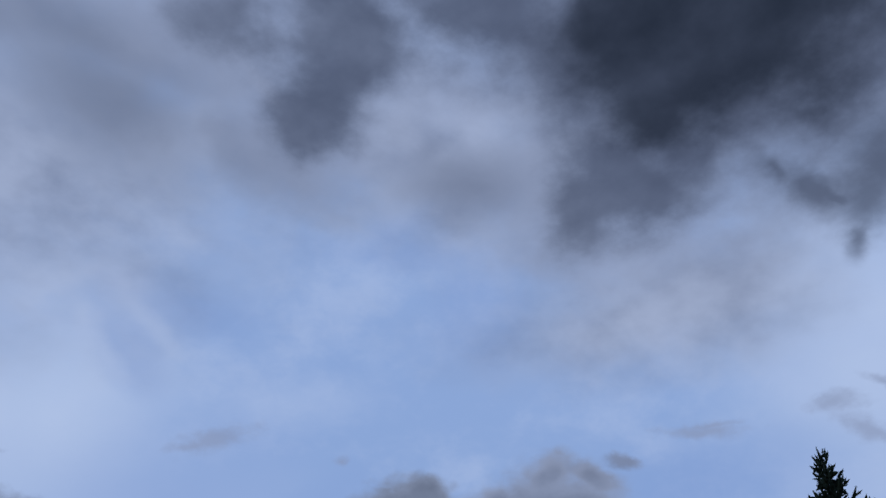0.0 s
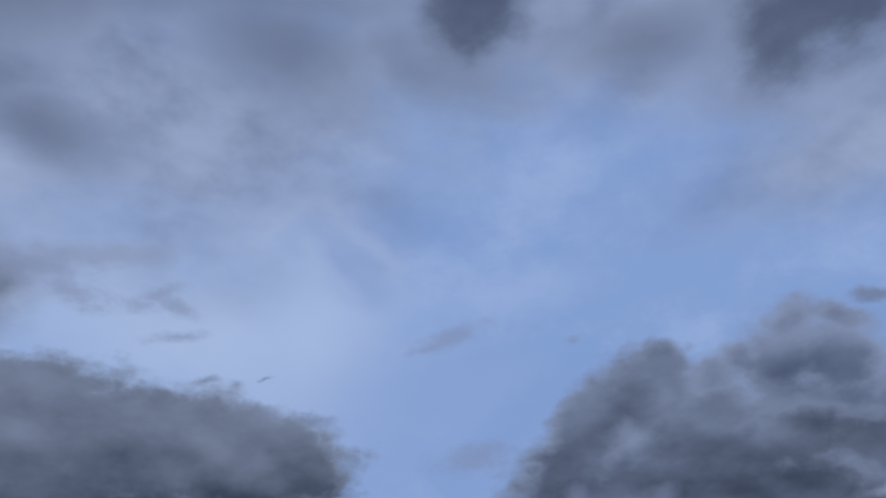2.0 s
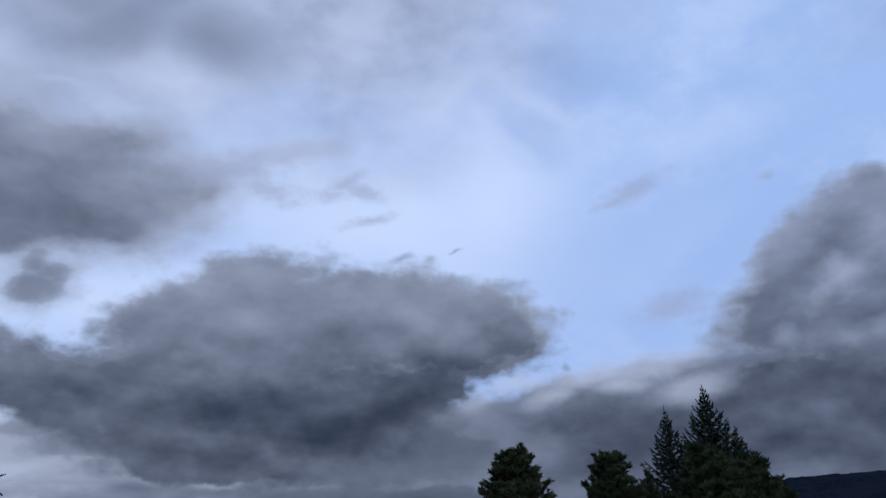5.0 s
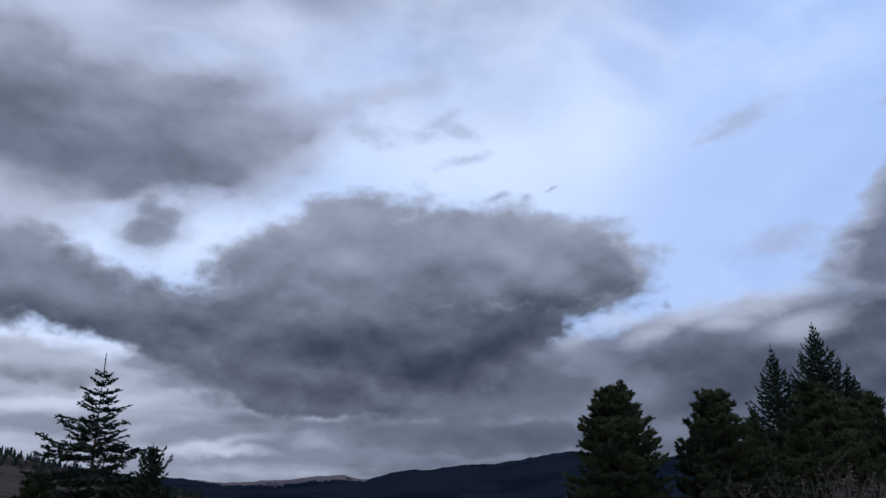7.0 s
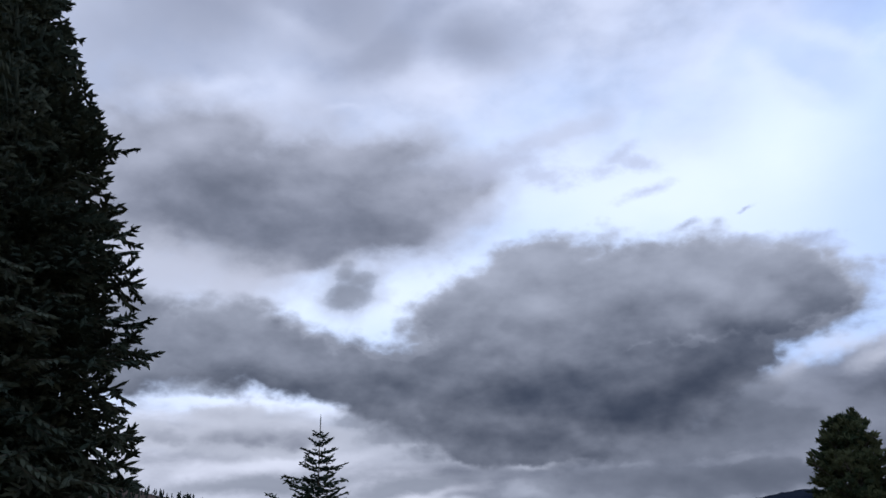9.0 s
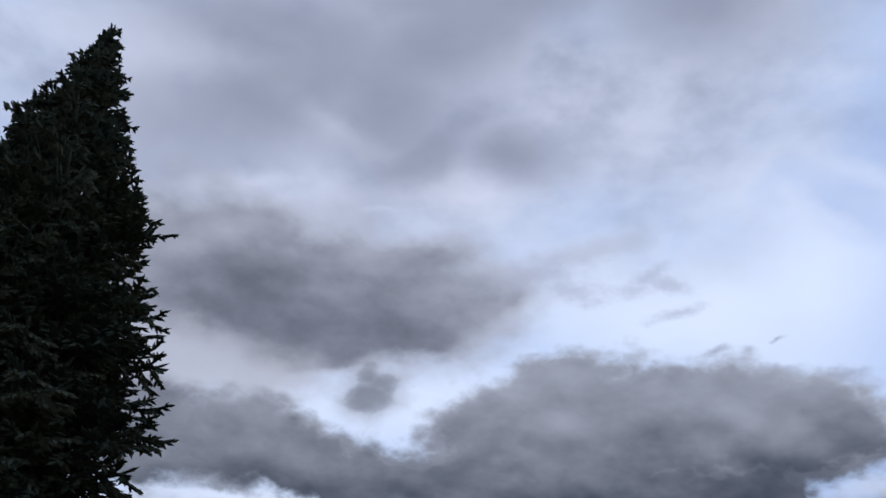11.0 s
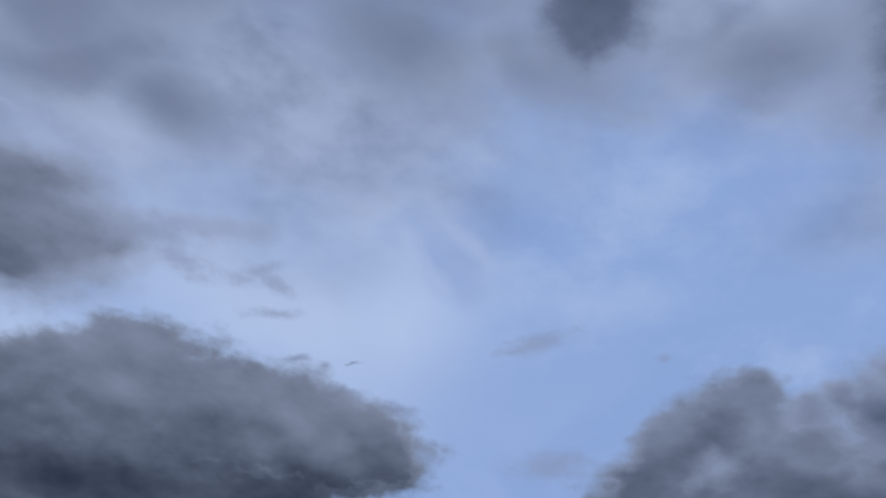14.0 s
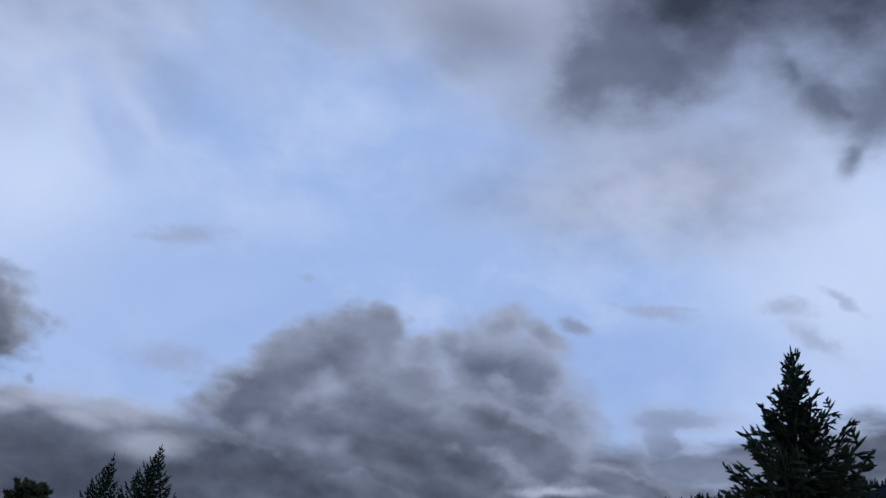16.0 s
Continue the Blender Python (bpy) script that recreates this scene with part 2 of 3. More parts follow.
# layers of cloud down to the horizon
sky = over(sky, tone((186, 192, 212), (84, 91, 109), wmath("MULTIPLY_ADD", streak, -1.4, between(azimuth, -24.0, -2.0, 0.32, 0.9)), 0.6), cover(heap(lump(-13.6, 4.6, 37.6, 6.3, 1), lump(15.4, 6.1, 15.1, 5.5, -1), lump(22.0, 11.2, 5.6, 2.4, 6), lump(22.5, 10.2, 12.0, 3.2, 4), lump(45.3, 13.3, 16.7, 3.4, 8), lump(71.4, 16.2, 8.5, 2.7, 2), lump(42.1, 8.8, 34.2, 4.6, 9)), 0.3, 1.2, 1.0, streak))
sky = over(sky, srgb(122, 129, 146), cover(heap(lump(-28.3, 10.0, 4.0, 0.6, 5), lump(-28.7, 8.2, 5.6, 0.7, 1), lump(-18.5, 9.3, 3.8, 1.4, 3), lump(-27.0, 5.6, 5.6, 0.6, 3), lump(-16.3, 5.5, 4.8, 0.6, 7), lump(-11.3, 3.9, 7.7, 0.6, 1), lump(-31.0, 12.0, 3.5, 0.6, 4)), 0.6, 1.6, 0.8))
sky = over(sky, srgb(214, 220, 240), cover(heap(lump(-28.7, 10.8, 5.0, 0.4, -1), lump(-23.1, 10.4, 2.2, 0.4, -2), lump(-26.5, 7.0, 6.4, 0.4, 4), lump(-15.9, 4.7, 3.3, 0.3, 7), lump(-32.0, 9.8, 4.4, 0.4, 2), lump(-26.2, 10.8, 3.2, 0.5, -4), lump(-35.4, 8.4, 1.8, 0.6, 0), lump(-6.5, 7.0, 2.2, 0.4, 8)), 0.9, 2.2, 0.36))
sky = cloud(sky, (174, 180, 198), (98, 104, 122), [lump(-28.2, 8.9, 5.2, 1.4, 2), lump(-23.8, 8.7, 3.6, 1.1, 0), lump(-33.4, 8.5, 2.6, 0.9, -6), lump(-29.5, 10.0, 2.4, 0.8, 6)], [lump(-27.5, 7.8, 6.5, 0.9, 1)], 0.32, 1.2, 0.92, None, 0.8, 0.3)
sky = cloud(sky, (168, 178, 206), (118, 127, 152), [lump(59.7, 17.5, 1.7, 1.5, -6), lump(62.3, 15.8, 4.1, 1.3, 4), lump(60.8, 18.9, 3.5, 0.8, 3)], [lump(60.8, 16.5, 3.0, 1.5, 5)], 0.8, 1.4, 0.75)
# the paler towers beside the heap over the pines
sky = cloud(sky, (162, 170, 194), (92, 100, 121), [lump(46.6, 21.8, 3.3, 2.9, -5), lump(49.8, 20.9, 3.6, 3.3, -22), lump(44.0, 22.2, 1.5, 1.5, 20), lump(41.6, 21.4, 2.4, 1.5, 10), lump(47.6, 24.4, 2.0, 1.1, 24), lump(52.9, 17.8, 3.0, 2.9, -35), lump(50.9, 23.7, 2.0, 0.9, -28), lump(47.4, 18.8, 5.6, 3.2, -4), lump(50.6, 18.2, 4.4, 3.2, -25)], [lump(46.4, 20.0, 3.6, 1.6, 7), lump(49.6, 19.3, 3.0, 2.2, -18)], 0.4, 1.25, 0.96, None, 0.8, 0.35)
# the heap that rises over the pines
sky = cloud(sky, (150, 158, 180), (54, 61, 78),
            [lump(36.6, 21.2, 4.3, 2.9, 18), lump(32.8, 19.0, 4.0, 3.0, 32), lump(38.2, 22.9, 2.3, 1.6, 6), lump(30.6, 15.9, 4.6, 3.0, 16), lump(45.5, 17.0, 5.8, 2.7, 2), lump(51.2, 15.8, 4.6, 2.3, -21), lump(40.6, 16.6, 8.0, 3.9, 4), lump(41.6, 18.8, 4.0, 2.0, 0), lump(30.5, 11.2, 11.6, 3.0, 5), lump(36.0, 14.4, 8.0, 4.0, 4), lump(44.0, 13.6, 8.0, 3.6, 0), lump(18.4, 10.2, 7.0, 3.0, 4), lump(57.0, 14.3, 4.5, 1.3, -9), lump(35.1, 9.0, 11.3, 2.4, -4), lump(27.3, 7.3, 20.9, 3.8, 11), lump(11.5, 9.6, 7.5, 3.0, 4), lump(16.2, 11.8, 4.6, 1.8, 5)],
            [lump(29.6, 16.4, 4.4, 1.5, 32), lump(34.2, 19.2, 3.4, 1.4, 35), lump(44.2, 15.4, 8.9, 1.8, 1), lump(28.2, 10.3, 12.7, 2.5, 11), lump(47.6, 17.9, 3.3, 1.2, -16), lump(18.0, 9.8, 4.5, 1.7, 13), lump(40.3, 17.6, 3.4, 1.2, 9), lump(38.1, 9.2, 22.8, 3.2, 9)], 0.26, 1.2, 0.98, None, 0.55, 0.32, 0.3, 0.12, (19.0, 10.0, 0.45))
sky = over(sky, srgb(172, 180, 205), cover(heap(lump(40.7, 21.4, 1.0, 0.8, -76), lump(37.8, 20.6, 0.9, 0.7, 40), lump(35.4, 18.2, 0.9, 0.5, 30), lump(34.6, 13.9, 1.1, 0.6, 10), lump(31.2, 14.7, 0.7, 0.6, 9), lump(37.0, 14.4, 0.8, 0.5, 20)), 0.95, 2.4, 0.3))
sky = over(sky, srgb(206, 214, 236), cover(heap(lump(52.5, 13.4, 2.3, 0.3, 7), lump(-8.2, 5.0, 1.8, 0.5, 1), lump(-14.7, 4.2, 2.3, 0.3, 1), lump(-7.7, 6.9, 1.6, 0.3, 9)), 0.95, 2.2, 0.6))
sky = over(sky, srgb(190, 196, 216), cover(heap(lump(22.0, 13.6, 3.2, 0.8, 6), lump(17.5, 13.4, 2.6, 0.7, 8), lump(12.6, 13.0, 2.4, 0.6, 7), lump(9.4, 11.8, 1.8, 0.6, 28), lump(24.6, 11.8, 2.0, 0.7, 10), lump(15.0, 12.2, 1.8, 0.6, 20), lump(19.6, 12.6, 1.6, 0.6, -10)), 0.95, 2.2, 0.55))
sky = cloud(sky, (160, 167, 186), (100, 107, 124), [lump(-16.6, 9.2, 4.6, 1.4, 8), lump(-13.1, 8.0, 5.4, 1.2, 7), lump(-19.4, 10.0, 3.4, 0.8, 3)], [lump(-15.4, 8.7, 3.8, 0.8, 2)], 0.6, 1.2, 0.85)
sky = cloud(sky, (128, 135, 153), (78, 85, 101), [lump(4.5, 10.2, 6.0, 2.8, -0), lump(6.8, 8.2, 6.7, 1.9, -1), lump(1.3, 7.5, 8.0, 1.6, 0), lump(2.0, 5.2, 11.8, 1.5, 0)], [lump(2.1, 8.6, 6.0, 2.0, -0), lump(5.9, 5.1, 7.7, 1.1, -0)], 0.6, 1.0, 0.92)
# the great heap and its band
sky = cloud(sky, (150, 157, 176), (48, 56, 73),
            [lump(-6.6, 16.5, 10.1, 5.2, 2), lump(1.4, 17.2, 10.5, 4.5, -1), lump(8.6, 16.9, 7.1, 3.4, -2), lump(11.6, 16.7, 3.6, 2.5, -6), lump(-10.2, 12.8, 10.1, 4.8, 2), lump(-8.7, 8.1, 6.0, 1.4, 1), lump(-3.6, 11.4, 9.8, 4.6, 1), lump(0.9, 11.8, 6.1, 3.6, 19), lump(-16.1, 12.4, 5.9, 3.0, 3), lump(-11.2, 9.6, 5.6, 2.4, 2), lump(-20.8, 13.1, 5.6, 2.1, 0), lump(-25.7, 14.0, 5.4, 2.4, -3), lump(-30.6, 15.0, 6.2, 3.2, 1), lump(-6.7, 20.2, 4.3, 2.3, 2), lump(4.6, 12.6, 4.5, 2.5, 23), lump(-13.0, 17.4, 3.8, 2.0, 30), lump(-36.3, 15.2, 5.8, 2.8, -1), lump(-36.3, 14.0, 4.4, 3.1, 8)],
            [lump(-1.1, 10.6, 9.8, 3.6, 8), lump(-6.8, 8.6, 6.4, 1.4, 1), lump(-21.9, 12.2, 6.0, 0.9, -1), lump(7.0, 13.8, 7.0, 2.6, 18), lump(0.0, 12.4, 10.0, 3.6, 8)], 0.2, 1.2, 0.985, None, 0.4, 0.26, 0.35, 0.14, (20.5, 12.0, 0.65))

back = wnode("ShaderNodeBackground", wvec("MULTIPLY", sky, (0.98, 1.0, 1.016)), 1.0)
wt.links.new(back.outputs[0], wnode("ShaderNodeOutputWorld").inputs["Surface"])

# the last of the sun, spread by the clouds
lamp = bpy.data.lights.new("sun", "SUN")
lamp.energy, lamp.angle, lamp.color = 0.4, radians(25), (1.0, 0.96, 0.9)
sun = new("sun", lamp)
sun.matrix_world = look((0, 0, 60), (-60, 22, 44))


# ---- materials ----
def surface(name, colours, scale, rough=0.9, bump=0.3, fine=0.0, gloss=0.25):
    """A matt surface whose colour runs through the given ones with coarse and fine noise, and from piece to piece."""
    m = bpy.data.materials.new(name)
    m.use_nodes = True
    t = m.node_tree
    bsdf = t.nodes["Principled BSDF"]
    bsdf.inputs["Roughness"].default_value = rough
    bsdf.inputs["Specular IOR Level"].default_value = gloss
    where = t.nodes.new("ShaderNodeTexCoord").outputs["Object"]
    coarse, grain = t.nodes.new("ShaderNodeTexNoise"), t.nodes.new("ShaderNodeTexNoise")
    for n, s in ((coarse, scale), (grain, fine or scale * 11)):
        n.inputs["Scale"].default_value, n.inputs["Detail"].default_value = s, 6.0
        t.links.new(where, n.inputs["Vector"])
    info = t.nodes.new("ShaderNodeObjectInfo")
    mix = t.nodes.new("ShaderNodeMath")
    mix.operation = "MULTIPLY_ADD"
    mix.inputs[1].default_value = 0.55
    t.links.new(grain.outputs["Fac"], mix.inputs[0])
    t.links.new(coarse.outputs["Fac"], mix.inputs[2])
    own = t.nodes.new("ShaderNodeMath")
    own.operation = "MULTIPLY_ADD"
    own.inputs[1].default_value = 0.3
    t.links.new(info.outputs["Random"], own.inputs[0])
    t.links.new(mix.outputs[0], own.inputs[2])
    ramp = t.nodes.new("ShaderNodeValToRGB")
    t.links.new(own.outputs[0], ramp.inputs[0])
    while len(ramp.color_ramp.elements) < len(colours):
        ramp.color_ramp.elements.new(0.5)
    for i, (e, c) in enumerate(zip(ramp.color_ramp.elements, colours)):
        e.position = 0.6 + 0.6 * i / max(1, len(colours) - 1) - 0.02
        e.color = (*c, 1.0)
    t.links.new(ramp.outputs[0], bsdf.inputs["Base Color"])
    b = t.nodes.new("ShaderNodeBump")
    b.inputs["Strength"].default_value = bump
    t.links.new(grain.outputs["Fac"], b.inputs["Height"])
    t.links.new(b.outputs[0], bsdf.inputs["Normal"])
    return m


BARK = surface("bark", [(0.03, 0.023, 0.018), (0.058, 0.045, 0.036), (0.1, 0.08, 0.064)], 3.0, bump=0.8)
NEEDLES = surface("spruce_needles", [(0.011, 0.018, 0.014), (0.022, 0.034, 0.023), (0.044, 0.058, 0.035)], 2.0, gloss=0.1)
BLUE_NEEDLES = surface("blue_spruce_needles", [(0.014, 0.021, 0.015), (0.028, 0.038, 0.026), (0.054, 0.062, 0.042)], 2.0, gloss=0.1)
PINE_NEEDLES = surface("pine_needles", [(0.014, 0.021, 0.011), (0.03, 0.042, 0.018), (0.066, 0.07, 0.03)], 1.2, gloss=0.1)
FIRS = surface("fir_needles", [(0.006, 0.010, 0.008), (0.013, 0.019, 0.014), (0.028, 0.034, 0.024)], 0.3, gloss=0.1)
GRASS = surface("dry_grass", [(0.10, 0.075, 0.045), (0.17, 0.125, 0.08), (0.23, 0.175, 0.115)], 0.05, fine=2.0, gloss=0.0)
SLOPE = surface("hillside_grass", [(0.014, 0.011, 0.009), (0.04, 0.03, 0.025), (0.088, 0.062, 0.05)], 0.03, fine=0.4, gloss=0.0)
# dark conifer slopes; the blue of distant haze is mixed into their base colours
HAZED_FOREST = surface("hazed_forest_slope", [(0.005, 0.0075, 0.013), (0.009, 0.0125, 0.02), (0.016, 0.02, 0.028)], 0.004, fine=0.06, gloss=0.0)
MOOR = surface("bare_ridge", [(0.07, 0.055, 0.055), (0.12, 0.092, 0.088), (0.16, 0.125, 0.115)], 0.004, fine=0.06, gloss=0.0)
TWIGS = surface("shrub_twigs", [(0.05, 0.034, 0.03), (0.09, 0.065, 0.055), (0.15, 0.115, 0.095)], 4.0, gloss=0.1)
LEAVES = surface("dry_leaves", [(0.045, 0.027, 0.02), (0.085, 0.055, 0.042), (0.15, 0.105, 0.078)], 6.0, gloss=0.1)


# ---- building ----
def part(name, data, parent=None, label="", m=None):
    ob = new(name, data)
    if parent:
        ob.parent = parent
    if m is not None:
        ob.matrix_basis = m
    return tagged(ob, label)


def thing(name, m, label, category, group=""):
    ob = new(name)
    ob.empty_display_size = 0.3
    ob.matrix_basis = m
    return tagged(ob, label, category, group)


class Soup:
    """Faces gathered for one mesh."""

    def __init__(self):
        self.v, self.f, self.m = [], [], []

    def tube(self, points, radii, sides, material):
        points = [Vector(p) for p in points]
        start = len(self.v)
        for i, (p, r) in enumerate(zip(points, radii)):
            d = (points[min(i + 1, len(points) - 1)] - points[max(i - 1, 0)]).normalized()
            a = d.orthogonal().normalized()
            b = d.cross(a)
            for k in range(sides):
                w = 2 * math.pi * k / sides
                self.v.append(p + r * (math.cos(w) * a + math.sin(w) * b))
        for i in range(len(points) - 1):
            for k in range(sides):
                o, q = start + i * sides, (k + 1) % sides
                self.f.append((o + k, o + q, o + sides + q, o + sides + k))
                self.m.append(material)
        self.f.append(tuple(range(start, start + sides))[::-1])
        self.f.append(tuple(range(len(self.v) - sides, len(self.v))))
        self.m += [material, material]

    def needles(self, a, b, length, width, step, ring, material, rng, lean=0.65, core=0.52):
        """A shoot from a to b set all round with needles."""
        a, b = Vector(a), Vector(b)
        d = b - a
        far = d.length
        if far < 1e-4:
            return
        d /= far
        u = d.orthogonal().normalized()
        w = d.cross(u)
        for i in range(max(1, int(far / step))):
            p = a + d * (far * (i + rng.random()) / max(1, int(far / step)))
            twist = rng.random() * 6.283
            for k in range(ring):
                h = twist + 6.283 * (k + 0.5 * rng.random()) / ring
                side = math.cos(h) * u + math.sin(h) * w
                n = (d * lean + side * (0.6 + 0.4 * rng.random())).normalized() * (length * (0.7 + 0.5 * rng.random()))
                t = n.cross(side + 0.3 * u).normalized() * (width / 2)
                s = len(self.v)
                self.v += [p - t, p + t, p + n]
                self.f.append((s, s + 1, s + 2))
                self.m.append(material)
        # the shoot's own body, closed to a point
        s = len(self.v)
        for p, r in ((a, 0.8), (a.lerp(b, 0.7), 1.0)):
            for k in range(3):
                self.v.append(p + core * length * r * (math.cos(2.094 * k) * u + math.sin(2.094 * k) * w))
        self.v.append(b + d * length * 0.8)
        for k in range(3):
            q = (k + 1) % 3
            self.f += [(s + k, s + q, s + 3 + q, s + 3 + k), (s + 3 + k, s + 3 + q, s + 6)]
            self.m += [material, material]

    def mesh(self, name, materials, smooth=False):
        me = bpy.data.meshes.new(name)
        me.from_pydata([tuple(v) for v in self.v], [], self.f)
        for mat in materials:
            me.materials.append(mat)
        me.polygons.foreach_set("material_index", self.m)
        if smooth:
            me.polygons.foreach_set("use_smooth", [True] * len(self.f))
        return me


def spruce_branch(rng, length, size, needles, droop=0.12, rise=0.2, density=1.0, fan=0.44, shoot=0.24, hang=0.6, tip=0.06):
    """A bough along x: a bent stem, side twigs in a fan, short shoots on them, all of them set with needles."""
    s = Soup()
    bend = rng.random() * 6

    def at(k):
        return Vector((length * k, 0.04 * length * math.sin(5 * k + bend), length * (rise * k * k - droop * k + 0.015 * math.sin(9 * k + bend))))

    n = max(4, int(length / 0.2))
    stem = [at(i / n) for i in range(n + 1)]
    s.tube(stem, [max(0.003, 0.011 * length * (1 - 0.85 * i / n)) for i in range(n + 1)], 4, 0)
    for i in range(n):
        if i / n > 0.2 or length < 0.5:
            s.needles(stem[i], stem[i + 1], size, size * 0.24, size * 1.6, 6, 1, rng)
    count = max(3, int(length * 10 * density))
    for i in range(count):
        k = 0.12 + 0.84 * (i + 0.4 * rng.random()) / count
        side = 1 if i % 2 else -1
        reach = length * (fan * (1 - k) ** 0.8 + tip) * (0.65 + 0.6 * rng.random())
        turn = side * radians(44 + 20 * rng.random())
        p = at(k)
        d = Vector((math.cos(turn), math.sin(turn), hang * (rng.random() - 0.62))).normalized()
        q = p + d * reach + Vector((0, 0, 0.25 * reach * rng.random()))
        mid = p.lerp(q, 0.55) - Vector((0, 0, 0.06 * reach))
        s.tube([p, q], [0.005 * length ** 0.5, 0.002], 3, 0)
        s.needles(p.lerp(mid, 0.15), mid, size, size * 0.24, size * 1.8, 5, 1, rng)
        s.needles(mid, q, size, size * 0.24, size * 1.8, 5, 1, rng)
        many = int(reach / (0.4 * shoot) * density) + 1
        for j in range(many):
            c = 0.15 + 0.78 * (j + rng.random()) / many
            b = p.lerp(mid, c / 0.55) if c < 0.55 else mid.lerp(q, (c - 0.55) / 0.45)
            way2 = Matrix.Rotation(radians(30 + 30 * rng.random()) * (1 if j % 2 else -1), 3, "Z") @ d + Vector((0, 0, 1.5 * hang * (rng.random() - 0.5)))
            e = b + way2.normalized() * min(shoot, reach * 0.5 * (1.05 - c) + 0.05) * (0.6 + 0.6 * rng.random())
            s.needles(b, e, size, size * 0.38, size * 1.6, 3, 1, rng)
    return s.mesh("branch", [BARK, needles])


def pine_branch(rng, length, size, needles, density=1.0):
    """A bough along x that bends up, forks, and ends in round brushes of long needles."""
    s = Soup()
    bend = rng.random() * 6

    def at(k):
        return Vector((length * k, 0.06 * length * math.sin(4 * k + bend), length * (0.22 * k * k - 0.06 * k)))

    def brush(a, d, far):
        s.needles(a, a + d * far, size, size * 0.26, size * 0.5, 7, 1, rng, 0.35, 0.36)

    n = max(4, int(length / 0.25))
    stem = [at(i / n) for i in range(n + 1)]
    s.tube(stem, [max(0.006, 0.02 * length * (1 - 0.8 * i / n)) for i in range(n + 1)], 4, 0)
    brush(stem[-1], (stem[-1] - stem[-2]).normalized(), 0.1)
    count = max(5, int(length * 10 * density))
    for i in range(count):
        k = 0.2 + 0.8 * (i + rng.random()) / count
        p = at(k)
        turn = (1 if i % 2 else -1) * radians(25 + 50 * rng.random())
        d = Vector((math.cos(turn), math.sin(turn), 0.9 * (rng.random() - 0.25))).normalized()
        reach = length * (0.34 * (1 - k) + 0.1) * (0.6 + 0.7 * rng.random())
        q = p + d * reach
        s.tube([p, q], [0.008, 0.004], 3, 0)
        brush(q, d, 0.09 + 0.08 * rng.random())
        for j in range(2 if reach < 0.3 else 3):
            b = p.lerp(q, 0.25 + 0.65 * rng.random())
            w = (d + Vector((rng.random() - 0.5, rng.random() - 0.5, 0.9 * rng.random() - 0.2)) * 1.6).normalized()
            brush(b, w, 0.07 + 0.1 * rng.random())
    return s.mesh("branch", [BARK, needles])


KITS = {}


def kit(kind, lengths, size, needles, density=1.0, droop=0.12, rise=0.2, fan=0.44, shoot=0.24, each=3, tip=0.06, hang=0.6):
    """Boughs of several lengths, shared by the trees of one kind."""
    key = (kind, lengths, size, needles.name, density, droop, fan)
    if key not in KITS:
        rng = random.Random(len(KITS) * 77 + 5)
        KITS[key] = {
            l: [spruce_branch(rng, l, size, needles, droop, rise, density, fan, shoot, hang, tip) if kind == "spruce" else pine_branch(rng, l, size, needles, density) for _ in range(each)]
            for l in lengths
        }
    return KITS[key]


def trunk_mesh(height, foot, rng, top=0.012, lean=0.02):
    s = Soup()
    n = max(8, int(height / 0.6))
    pts = [(lean * math.sin(3 * i / n), lean * math.sin(4 * i / n + 1), height * i / n) for i in range(n + 1)]
    s.tube(pts, [max(top, foot * (1 - i / n) ** 0.9 * (1.0 + 0.25 * (i == 0))) for i in range(n + 1)], 10, 0)
    return s.mesh("trunk", [BARK], True)


def leader_mesh(length, size, needles, rng, fork=0):
    """The shoots that end the tree."""
    s = Soup()
    s.tube([(0, 0, 0), (0.01, 0, length / 2), (0.0, 0.01, length)], [0.012, 0.008, 0.003], 5, 0)
    s.needles((0, 0, 0), (0, 0.01, length), size, size * 0.22, size * 0.7, 7, 1, rng)
    for i in range(fork):
        h = 6.283 * (i + rng.random() * 0.5) / fork
        reach = length * (0.5 + 0.5 * rng.random())
        q = Vector((math.cos(h) * reach * 0.42, math.sin(h) * reach * 0.42, reach * 0.85 - 0.05 * length))
        a = Vector((0, 0, -length * 0.15 * rng.random()))
        mid = a.lerp(q, 0.5) + Vector((math.cos(h), math.sin(h), -0.6)) * 0.06 * reach
        s.tube([a, mid, q], [0.009, 0.006, 0.003], 4, 0)
        s.needles(a, mid, size, size * 0.22, size * 0.8, 6, 1, rng)
        s.needles(mid, q, size, size * 0.22, size * 0.8, 6, 1, rng)
    return s.mesh("leader", [BARK, needles])


